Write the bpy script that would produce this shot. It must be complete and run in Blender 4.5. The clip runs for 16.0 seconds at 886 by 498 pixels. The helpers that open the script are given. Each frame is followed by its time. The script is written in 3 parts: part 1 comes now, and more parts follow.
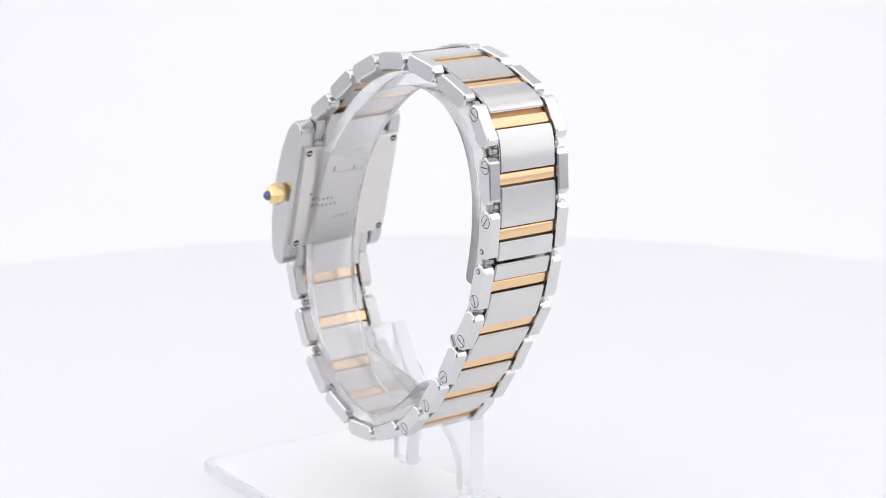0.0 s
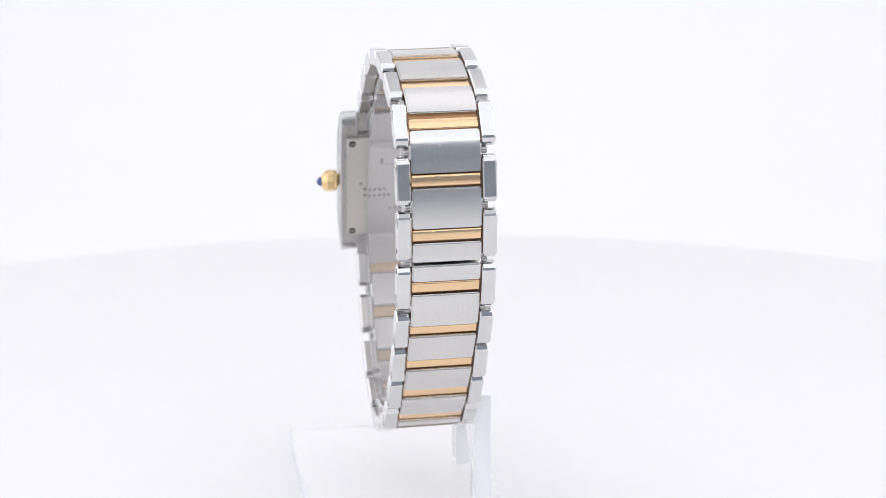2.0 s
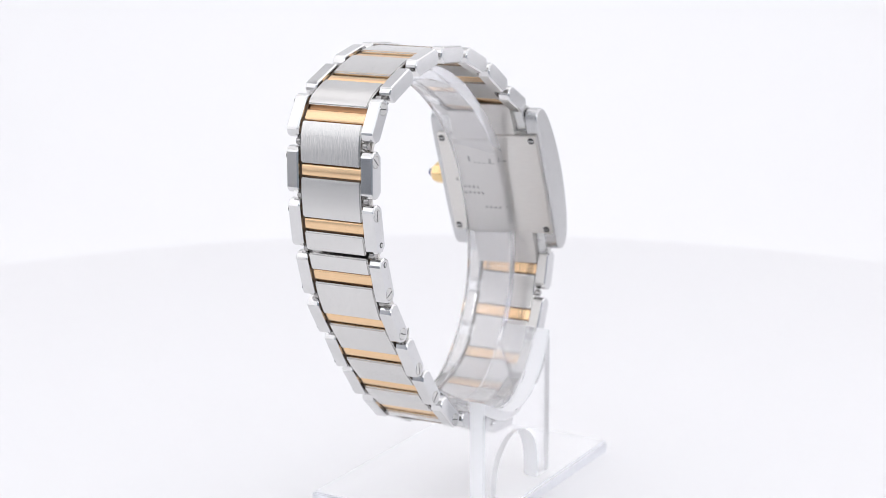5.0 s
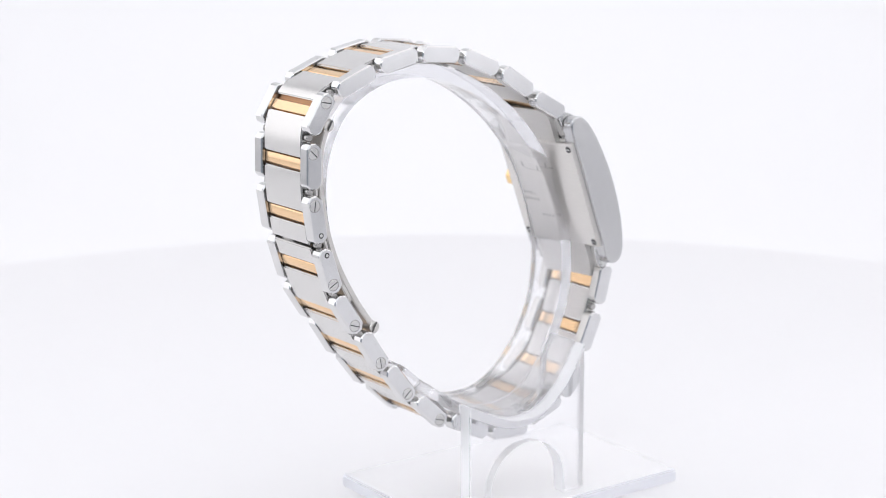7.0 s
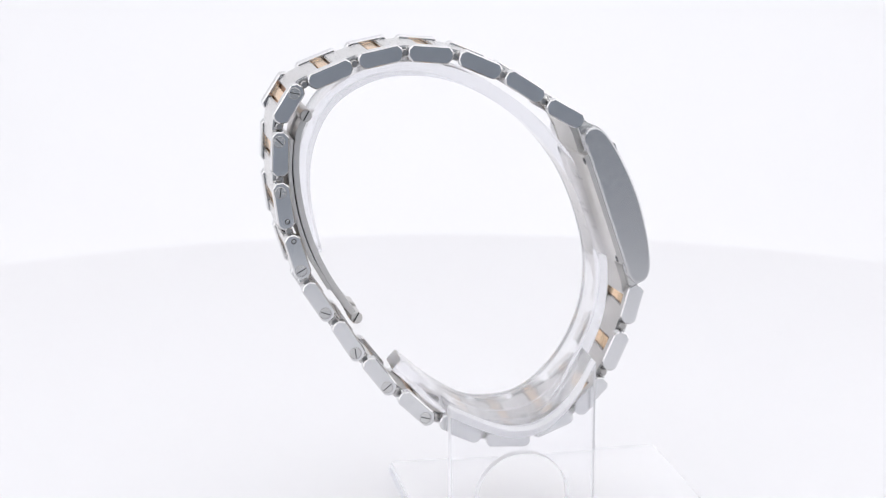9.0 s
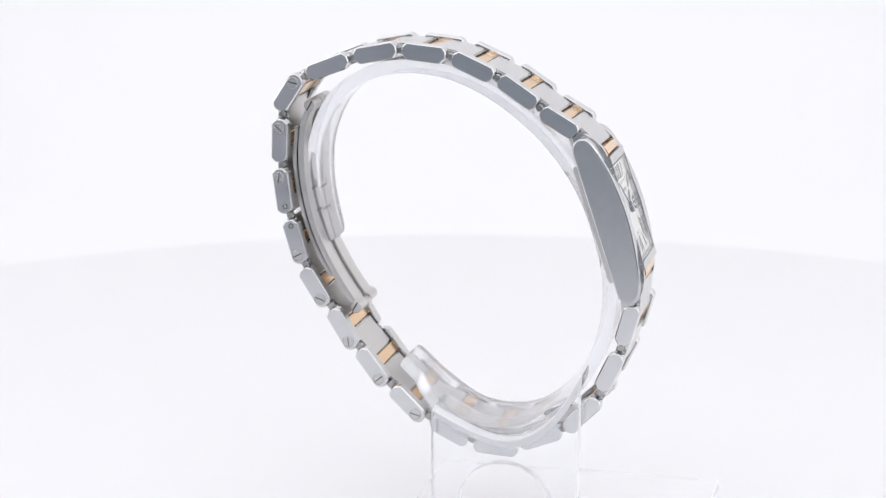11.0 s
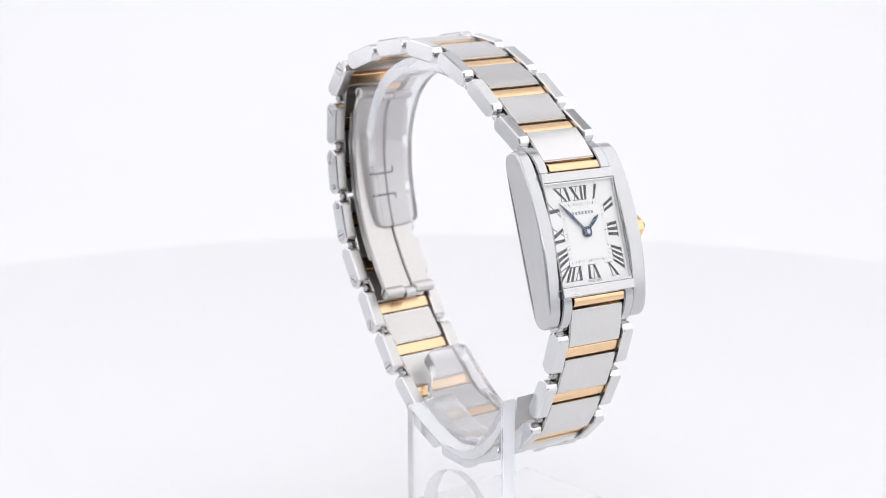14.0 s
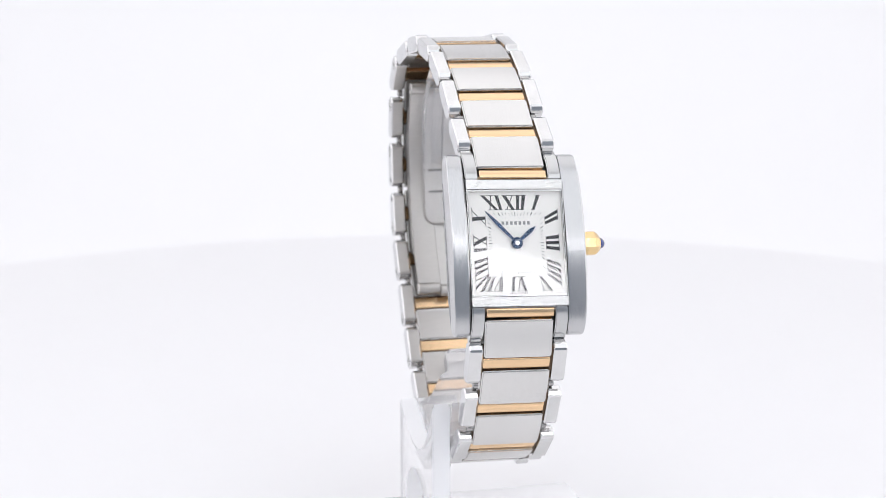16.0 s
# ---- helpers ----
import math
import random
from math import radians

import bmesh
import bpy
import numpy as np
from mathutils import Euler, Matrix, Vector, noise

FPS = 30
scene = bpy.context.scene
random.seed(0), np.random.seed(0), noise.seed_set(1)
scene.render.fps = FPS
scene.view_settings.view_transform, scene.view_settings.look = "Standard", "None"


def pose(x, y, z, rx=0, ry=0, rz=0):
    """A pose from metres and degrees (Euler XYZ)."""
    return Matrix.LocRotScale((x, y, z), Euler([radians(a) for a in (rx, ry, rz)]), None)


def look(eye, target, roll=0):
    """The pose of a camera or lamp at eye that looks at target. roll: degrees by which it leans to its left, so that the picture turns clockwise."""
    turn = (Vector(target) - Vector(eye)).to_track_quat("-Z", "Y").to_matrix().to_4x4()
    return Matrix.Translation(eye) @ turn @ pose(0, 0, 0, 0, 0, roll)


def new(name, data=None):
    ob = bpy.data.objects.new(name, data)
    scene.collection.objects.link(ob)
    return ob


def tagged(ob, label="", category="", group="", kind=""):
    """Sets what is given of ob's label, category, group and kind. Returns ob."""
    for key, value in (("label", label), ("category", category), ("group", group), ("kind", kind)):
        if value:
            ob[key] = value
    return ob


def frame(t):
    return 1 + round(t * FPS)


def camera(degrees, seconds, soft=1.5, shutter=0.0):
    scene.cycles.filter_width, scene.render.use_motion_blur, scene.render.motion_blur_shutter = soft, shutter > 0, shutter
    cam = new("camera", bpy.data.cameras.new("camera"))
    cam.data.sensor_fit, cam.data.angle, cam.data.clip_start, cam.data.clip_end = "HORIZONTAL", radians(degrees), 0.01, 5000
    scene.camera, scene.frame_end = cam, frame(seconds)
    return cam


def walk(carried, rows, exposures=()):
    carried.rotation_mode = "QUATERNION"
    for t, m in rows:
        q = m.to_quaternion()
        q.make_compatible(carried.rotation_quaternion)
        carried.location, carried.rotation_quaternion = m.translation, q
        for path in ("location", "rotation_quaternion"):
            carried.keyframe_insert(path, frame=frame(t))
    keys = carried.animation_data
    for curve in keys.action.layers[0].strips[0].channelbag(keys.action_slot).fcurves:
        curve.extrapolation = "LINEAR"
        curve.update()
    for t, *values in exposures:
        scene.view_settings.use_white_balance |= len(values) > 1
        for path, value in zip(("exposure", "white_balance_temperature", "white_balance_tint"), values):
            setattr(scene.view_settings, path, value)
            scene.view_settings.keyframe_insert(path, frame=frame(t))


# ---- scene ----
# The camera stands still; sizes are in metres, lengths below in millimetres through MM.
MM = 0.001
cam = camera(24.99, 16.0, soft=0.3)
cam.data.dof.use_dof, cam.data.dof.focus_distance, cam.data.dof.aperture_fstop = True, 0.284, 38.0
EYE = pose(0, -0.300, 0.1170, 76.358, 0, 0.060) @ pose(0, 0, 0, 0, 0, -0.106)
walk(cam, [(0.0, EYE), (16.0, EYE)])

# ---- light: a white photo tent with four diffuser panels and a strip lamp, open to a dim room at the front ----
world = bpy.data.worlds.new("studio_room")
scene.world = world
world.use_nodes = True
world.node_tree.nodes["Background"].inputs["Color"].default_value = (0.89, 0.93, 1.0, 1)
world.node_tree.nodes["Background"].inputs["Strength"].default_value = 0.95
scene.view_settings.exposure = -0.01


def area(name, sx, sy, watts, eye, target, tint=(1, 1, 1)):
    data = bpy.data.lights.new(name, "AREA")
    data.shape, data.size, data.size_y, data.energy, data.color = "RECTANGLE", sx, sy, watts, tint
    ob = new(name, data)
    ob.matrix_world = look(eye, target)
    return ob


PANEL_TINT = (1.0, 0.986, 0.998)
area("panel_light_top", 0.86, 0.80, 1.42, (0, 0.12, 0.745), (0, 0.12, 0), PANEL_TINT)
area("panel_light_left", 0.80, 0.70, 1.06, (-0.45, 0.12, 0.36), (0, 0.12, 0.36), PANEL_TINT)
area("panel_light_right", 0.80, 0.70, 1.06, (0.45, 0.12, 0.36), (0, 0.12, 0.36), PANEL_TINT)
area("panel_light_front", 0.86, 0.46, 0.62, (0, -0.325, 0.47), (0, 0.0, 0.39), PANEL_TINT)
area("strip_light_front", 0.56, 0.016, 0.16, (0, -0.335, 0.194), (0, 0.0, 0.06), PANEL_TINT)


# ---- materials ----
def material(name, color, rough=0.5, metal=0.0, grain=None, grain_amount=0.08, bump=0.0, bump_scale=(400, 400, 400),
             stain=0.0, stain_scale=60.0, transmission=0.0, ior=1.45, coat=0.0, rough_var=0.0):
    m = bpy.data.materials.new(name)
    m.use_nodes = True
    nt = m.node_tree
    b = nt.nodes["Principled BSDF"]
    b.inputs["Base Color"].default_value = (*color, 1)
    b.inputs["Roughness"].default_value = rough
    b.inputs["Metallic"].default_value = metal
    b.inputs["IOR"].default_value = ior
    b.inputs["Transmission Weight"].default_value = transmission
    b.inputs["Coat Weight"].default_value = coat
    if grain or stain or bump or rough_var:
        tc = nt.nodes.new("ShaderNodeTexCoord")
        mp = nt.nodes.new("ShaderNodeMapping")
        mp.inputs["Scale"].default_value = grain or bump_scale
        nt.links.new(tc.outputs["Object"], mp.inputs["Vector"])
        fine = nt.nodes.new("ShaderNodeTexNoise")
        fine.inputs["Scale"].default_value = 1.0
        fine.inputs["Detail"].default_value = 4.0
        nt.links.new(mp.outputs["Vector"], fine.inputs["Vector"])
        broad = nt.nodes.new("ShaderNodeTexNoise")
        broad.inputs["Scale"].default_value = stain_scale
        broad.inputs["Detail"].default_value = 3.0
        nt.links.new(tc.outputs["Object"], broad.inputs["Vector"])
        mix = nt.nodes.new("ShaderNodeMath")
        mix.operation = "MULTIPLY_ADD"
        mix.inputs[1].default_value = grain_amount
        mix.inputs[2].default_value = 1.0 - grain_amount * 0.5 - stain * 0.5
        nt.links.new(fine.outputs["Fac"], mix.inputs[0])
        mix2 = nt.nodes.new("ShaderNodeMath")
        mix2.operation = "MULTIPLY_ADD"
        mix2.inputs[1].default_value = stain
        nt.links.new(broad.outputs["Fac"], mix2.inputs[0])
        nt.links.new(mix.outputs[0], mix2.inputs[2])
        tint = nt.nodes.new("ShaderNodeMix")
        tint.data_type, tint.blend_type = "RGBA", "MULTIPLY"
        tint.inputs[0].default_value = 1.0
        tint.inputs[6].default_value = (*color, 1)
        nt.links.new(mix2.outputs[0], tint.inputs[7])
        nt.links.new(tint.outputs[2], b.inputs["Base Color"])
        if rough_var:
            rv = nt.nodes.new("ShaderNodeMath")
            rv.operation = "MULTIPLY_ADD"
            rv.inputs[1].default_value = rough_var
            rv.inputs[2].default_value = rough - rough_var * 0.5
            nt.links.new(fine.outputs["Fac"], rv.inputs[0])
            nt.links.new(rv.outputs[0], b.inputs["Roughness"])
        if bump:
            bp = nt.nodes.new("ShaderNodeBump")
            bp.inputs["Strength"].default_value = bump
            bp.inputs["Distance"].default_value = 0.00003
            nt.links.new(fine.outputs["Fac"], bp.inputs["Height"])
            nt.links.new(bp.outputs["Normal"], b.inputs["Normal"])
    return m


brushed = material("brushed_steel", (0.69, 0.68, 0.665), 0.23, 1.0, grain=(6500, 800, 800), grain_amount=0.20, bump=0.40, stain=0.04, rough_var=0.16)
satin = material("satin_steel", (0.61, 0.603, 0.595), 0.26, 1.0, grain=(400, 2500, 2500), grain_amount=0.06, bump=0.12, stain=0.05, rough_var=0.10)
flank = material("brushed_case_steel", (0.56, 0.56, 0.565), 0.24, 1.0, grain=(5200, 800, 800), grain_amount=0.14, bump=0.22, stain=0.10, rough_var=0.14)
facet = material("polished_link_steel", (0.70, 0.695, 0.69), 0.08, 1.0, grain=(2500, 2500, 2500), grain_amount=0.10, bump=0.04, stain=0.16, stain_scale=300, rough_var=0.05)
side_steel = material("scuffed_link_side_steel", (0.66, 0.66, 0.67), 0.15, 1.0, grain=(3000, 3000, 3000), grain_amount=0.08, bump=0.06, stain=0.14, stain_scale=420, rough_var=0.12)
polished = material("polished_steel", (0.58, 0.58, 0.575), 0.13, 1.0, grain=(900, 900, 900), grain_amount=0.04, bump=0.03, stain=0.05, rough_var=0.06)
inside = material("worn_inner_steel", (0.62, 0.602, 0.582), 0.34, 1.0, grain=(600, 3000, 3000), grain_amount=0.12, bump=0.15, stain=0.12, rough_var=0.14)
gold = material("rose_gold", (0.87, 0.61, 0.37), 0.22, 1.0, grain=(600, 4200, 4200), grain_amount=0.14, bump=0.25, stain=0.08, rough_var=0.10)
crown_gold = material("polished_gold", (0.86, 0.63, 0.33), 0.2, 1.0, grain=(900, 900, 900), grain_amount=0.05, bump=0.04)
mirrored_gold = material("mirrored_gold_recess", (0.42, 0.23, 0.12), 0.35, 1.0)
# knuckle steel is darker than the links, so the gaps between them show
knuckle_steel = material("dark_knuckle_steel", (0.40, 0.39, 0.38), 0.22, 1.0, grain=(900, 900, 900), grain_amount=0.08, stain=0.15, stain_scale=400)
# shade and reflected gold in the link gaps, put into one dark brown
gap_shade_brown = material("shaded_recess_metal", (0.16, 0.11, 0.075), 0.45, 1.0)
slot_steel = material("catch_slot_steel", (0.20, 0.195, 0.19), 0.45, 1.0)
dark_steel = material("shadowed_slot_steel", (0.10, 0.10, 0.10), 0.5, 1.0)
engraved = material("engraving_grey", (0.37, 0.36, 0.35), 0.5, 0.9)
dial_white = material("silvered_dial", (0.92, 0.905, 0.87), 0.42, 0.0, grain=(2500, 2500, 2500), grain_amount=0.04, bump=0.05, stain=0.03)
ink = material("black_dial_print", (0.022, 0.022, 0.025), 0.4)
grey_ink = material("grey_dial_print", (0.30, 0.30, 0.30), 0.5)
blue_steel = material("blued_steel", (0.04, 0.065, 0.12), 0.22, 0.9)
sapphire = material("blue_cabochon", (0.012, 0.03, 0.20), 0.05, 0.0, ior=1.76, coat=1.0)


def clear(name, tint, mirror):
    """A clear sheet: light goes straight through, the surface mirrors more at a slant."""
    m = bpy.data.materials.new(name)
    m.use_nodes = True
    nt = m.node_tree
    nt.nodes.remove(nt.nodes["Principled BSDF"])
    through_it = nt.nodes.new("ShaderNodeBsdfTransparent")
    through_it.inputs["Color"].default_value = (*tint, 1)
    gloss = nt.nodes.new("ShaderNodeBsdfGlossy")
    gloss.inputs["Roughness"].default_value = 0.02
    lw = nt.nodes.new("ShaderNodeLayerWeight")
    lw.inputs["Blend"].default_value = 0.12
    share = nt.nodes.new("ShaderNodeMath")
    share.operation = "MULTIPLY_ADD"
    share.inputs[1].default_value = 0.28
    share.inputs[2].default_value = mirror
    nt.links.new(lw.outputs["Facing"], share.inputs[0])
    mx = nt.nodes.new("ShaderNodeMixShader")
    nt.links.new(share.outputs[0], mx.inputs[0])
    nt.links.new(through_it.outputs[0], mx.inputs[1])
    nt.links.new(gloss.outputs[0], mx.inputs[2])
    nt.links.new(mx.outputs[0], nt.nodes["Material Output"].inputs["Surface"])
    return m


def acrylic_sheet(name, tint, rough=0.015, clearness=1.0):
    return material(name, tint, rough, 0.0, transmission=clearness, ior=1.47)


crystal = clear("sapphire_glass", (1, 1, 1), 0.03)
acrylic = acrylic_sheet("clear_acrylic", (0.99, 0.99, 1.0), clearness=0.97)
cradle_acrylic = acrylic_sheet("milky_acrylic", (0.985, 0.985, 1.0), clearness=0.75)
arm_acrylic = acrylic_sheet("clear_arm_acrylic", (0.985, 0.985, 1.0), clearness=0.86)
base_acrylic = acrylic_sheet("clear_base_acrylic", (0.99, 0.99, 1.0), clearness=0.42)
acrylic_edge = acrylic_sheet("sawn_acrylic_edge", (0.975, 0.975, 1.0), 0.10, 0.90)
base_edge = acrylic_sheet("blue_acrylic_edge", (0.93, 0.945, 1.0), 0.30, 0.55)
upright_edge = acrylic_sheet("cut_acrylic_edge", (0.985, 0.985, 1.0), 0.40, 0.25)
case_back_steel = material("satin_case_back_steel", (0.70, 0.68, 0.655), 0.33, 1.0, grain=(600, 3000, 3000), grain_amount=0.10, bump=0.12, stain=0.10, rough_var=0.12)
disc_white = material("white_turntable_laminate", (0.82, 0.815, 0.825), 0.5, 0.0, grain=(300, 300, 300), grain_amount=0.01, stain=0.01, stain_scale=9)
fabric = material("white_tent_fabric", (0.86, 0.858, 0.868), 0.8, 0.0, grain=(500, 500, 500), grain_amount=0.015, stain=0.012, stain_scale=5)
flap_grey = material("grey_reflection_flap", (0.46, 0.48, 0.52), 0.8, 0.0, grain=(500, 500, 500), grain_amount=0.03)
table_grey = material("grey_table", (0.36, 0.385, 0.42), 0.6, 0.0, grain=(40, 40, 40), grain_amount=0.05)
room_grey = material("dim_room_paint", (0.46, 0.49, 0.53), 0.8, 0.0, grain=(40, 40, 40), grain_amount=0.05)


# ---- mesh helpers ----
def part(name, bm, mat, parent=None, label="", sawn=None, edge=None):
    me = bpy.data.meshes.new(name)
    bmesh.ops.recalc_face_normals(bm, faces=bm.faces)
    bm.to_mesh(me)
    bm.free()
    me.materials.append(mat)
    ob = new(name, me)
    if parent:
        ob.parent = parent
    if label:
        ob["label"] = label
    if mat.name in ("clear_acrylic", "milky_acrylic", "clear_base_acrylic", "clear_arm_acrylic", "sapphire_glass"):
        ob.visible_shadow = False
    if mat.name in ("clear_acrylic", "milky_acrylic", "clear_base_acrylic", "clear_arm_acrylic"):
        # the sawn edges of the sheet are frosted: the faces across its thin direction
        me.materials.append(edge or acrylic_edge)
        for f in me.polygons:
            f.material_index = 1 if sawn is not None and sawn(f) else 0
    return ob


def shade(ob, angle=30):
    me = ob.data
    me.shade_smooth()
    me.set_sharp_from_angle(angle=radians(angle))
    return ob


def prism(outline, x0, x1, place, bevel=0.0, segments=2, bm=None):
    """Extrude an outline of (a, b) in mm along x; place maps (x, a, b) in mm to the thing's space in mm."""
    own = bmesh.new()
    rings = []
    for x in (x0, x1):
        rings.append([own.verts.new(Vector(place(x, a, b)) * MM) for a, b in outline])
    n = len(outline)
    own.faces.new(rings[0])
    own.faces.new(rings[1][::-1])
    for i in range(n):
        j = (i + 1) % n
        own.faces.new((rings[0][j], rings[0][i], rings[1][i], rings[1][j]))
    if bevel:
        bmesh.ops.bevel(own, geom=own.edges[:], offset=bevel * MM, segments=segments, affect="EDGES", clamp_overlap=True)
    if bm is None:
        return own
    tmp = bpy.data.meshes.new("tmp")
    own.to_mesh(tmp)
    own.free()
    bm.from_mesh(tmp)
    bpy.data.meshes.remove(tmp)
    return bm


def box(cx, cy, cz, sx, sy, sz, place=lambda x, y, z: (x, y, z), bevel=0.0, bm=None):
    o = [(cy - sy / 2, cz - sz / 2), (cy + sy / 2, cz - sz / 2), (cy + sy / 2, cz + sz / 2), (cy - sy / 2, cz + sz / 2)]
    return prism(o, cx - sx / 2, cx + sx / 2, place, bevel, 2, bm)


def disc(r, h, place, seg=24, bevel=0.0, slot=0.0):
    """A short cylinder along local w: place maps (u, v, w) in mm."""
    bm = bmesh.new()
    rings = []
    levels = [(0, r), (h - bevel, r), (h, r - bevel)] if bevel else [(0, r), (h, r)]
    for w, rr in levels:
        rings.append([bm.verts.new(Vector(place(rr * math.cos(2 * math.pi * i / seg), rr * math.sin(2 * math.pi * i / seg), w)) * MM) for i in range(seg)])
    for a, b in zip(rings, rings[1:]):
        for i in range(seg):
            j = (i + 1) % seg
            bm.faces.new((a[i], a[j], b[j], b[i]))
    bm.faces.new(rings[0])
    bm.faces.new(rings[-1][::-1])
    return bm


# ---- where things stand: the turntable's axis is the world's z axis, its top is z = 0 ----
TURN_RATE = 12.531     # degrees a second, clockwise from above
REST_TIME = 2.693         # seconds at which the watch's back faces the camera
K = 300.0 / 265.0
Z0 = 117.0
XC = -3.934              # middle plane of the bracelet, mm
ROLL = 0.018
LEAN = 0.018             # the bracelet leans a little sideways


def yz(a, b):
    return (a * K, b * K + Z0)


def sideways(x, z):
    return XC + x - LEAN * (z - 57.6)


# ---- the tent, the room beyond it and the turntable ----
def build_setting():
    outline = [(-285, -20)]
    outline += [(300, -20)]
    for i in range(1, 13):
        a = math.pi / 2 * i / 12
        outline.append((300 + 250 * math.sin(a), 230 - 250 * math.cos(a)))
    outline += [(550, 760), (-340, 760)]
    bm = bmesh.new()
    rows = []
    for x in (-460, 460):
        rows.append([bm.verts.new(Vector((x, a, b)) * MM) for a, b in outline])
    for i in range(len(outline) - 1):
        bm.faces.new((rows[0][i], rows[0][i + 1], rows[1][i + 1], rows[1][i]))
    sweep = part("backdrop", bm, fabric)
    shade(sweep, 40)
    mod = sweep.modifiers.new("thickness", "SOLIDIFY")
    mod.thickness, mod.offset = 0.004, 1
    tagged(sweep, "seamless white fabric sweep of a photo tent", "backdrop", kind="structure")
    for name, x in (("wall_west", -464), ("wall_east", 464)):
        w = part(name, box(x, 120, 370, 4, 850, 780), fabric)
        tagged(w, "white translucent fabric side of a photo tent", "tent wall", kind="structure")
    # unseen grey flaps, added to dim what the metal reflects from the front
    for name, x in (("wall_front_west", -330), ("wall_front_east", 330)):
        w = part(name, box(x, -312, 70, 260, 4, 190), flap_grey)
        tagged(w, "unseen grey flap beside the tent's opening, added to dim the metal's reflections", "tent wall", kind="structure")
    table = part("table", box(0, -350, -50, 2600, 2000, 50), table_grey)
    tagged(table, "pale grey table top under the photo tent", "table", kind="structure")
    w = part("wall_room", box(0, -1350, 300, 2600, 20, 660), room_grey)
    tagged(w, "pale grey wall of the dim room before the tent", "wall", kind="structure")
    # turntable: a white disc with a rounded rim
    bm = bmesh.new()
    prof = [(0, -16), (195.0, -16), (198.5, -14), (199.3, -2.0), (198.8, -0.6), (197.6, 0), (0, 0)]
    seg = 160
    loops = []
    for rr, z in prof[1:-1]:
        loops.append([bm.verts.new(Vector((rr * math.cos(2 * math.pi * i / seg), rr * math.sin(2 * math.pi * i / seg), z)) * MM) for i in range(seg)])
    for a, b in zip(loops, loops[1:]):
        for i in range(seg):
            j = (i + 1) % seg
            bm.faces.new((a[i], a[j], b[j], b[i]))
    bm.faces.new(loops[0])
    bm.faces.new(loops[-1][::-1])
    t = new("turntable")
    tagged(t, "round plain white display turntable on the tent floor", "turntable")
    shade(part("turntable_disc", bm, disc_white, t))
    foot = part("turntable_foot", disc(120, 4.4, lambda u, v, w: (u, v, w - 20.4), 64), disc_white, t)
    return t


# ---- the watch ----
# Side links round the loop from the case's upper end to its lower end: both ends of each, in the loop's plane.
LINKS = [
    ((18.47, -47.11), (13.97, -44.51)),
    ((12.93, -43.54), (8.25, -40.46)),
    ((7.04, -39.99), (1.85, -37.71)),
    ((0.48, -37.45), (-5.10, -36.93)),
    ((-6.36, -36.84), (-11.82, -37.89)),
    ((-13.15, -38.40), (-18.52, -40.48)),
    ((-20.07, -41.00), (-22.90, -45.37)),
    ((-22.72, -47.14), (-22.91, -52.61)),
    ((-22.91, -53.95), (-22.13, -59.74)),
    ((-21.60, -61.12), (-19.94, -66.65)),
    ((-19.53, -67.82), (-16.51, -72.55)),
    ((-15.57, -73.41), (-12.49, -78.35)),
    ((-11.51, -78.86), (-8.10, -83.38)),
    ((-6.75, -84.08), (-2.67, -87.97)),
    ((-1.14, -88.01), (3.92, -90.40)),
    ((5.25, -90.81), (11.00, -91.15)),
    ((11.77, -90.18), (17.08, -88.09)),
    ((18.11, -87.60), (22.08, -83.70)),
    ((22.61, -81.88), (24.81, -77.08)),
    ((25.33, -75.39), (26.73, -70.39)),
]
HALF = 7.09      # half the bracelet's width
CORE = 4.92      # half the width of plates and bars


class Station:
    def __init__(self, a, b):
        a, b = Vector(yz(*a)), Vector(yz(*b))
        self.a, self.b, self.c = a, b, (a + b) / 2
        self.t = (b - a).normalized()
        self.n = Vector((self.t[1], -self.t[0]))
        self.len = (b - a).length

    def at(self, s, n):
        return self.c + self.t * s + self.n * n


def local(st):
    def place(x, s, n):
        p = st.at(s, n)
        return (sideways(x, p[1]), p[0], p[1])
    return place


def side_link(st, side, parent):
    h = st.len / 2 + 0.30
    o = [(-h, -0.62), (-h + 0.78, -1.46), (h - 0.78, -1.46), (h, -0.62), (h, 0.42), (h - 0.66, 1.14), (-h + 0.66, 1.14), (-h, 0.42)]
    x0, x1 = (CORE + 0.20, HALF) if side > 0 else (-HALF, -CORE - 0.20)
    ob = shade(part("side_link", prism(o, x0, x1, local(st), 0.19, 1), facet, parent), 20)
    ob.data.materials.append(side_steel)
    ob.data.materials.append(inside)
    for f in ob.data.polygons:
        if abs(f.normal[0]) > 0.9:
            f.material_index = 1
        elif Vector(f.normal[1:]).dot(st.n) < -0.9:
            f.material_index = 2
    return ob


def gold_bar(place, parent, half=0.88, top=0.50, low=-0.78):
    o = [(-half, low), (half, low), (half, top - 0.2), (half - 0.2, top), (-half + 0.2, top), (-half, top - 0.2)]
    return shade(part("gold_bar", prism(o, -CORE, CORE, place, 0.10, 1), gold, parent), 30)


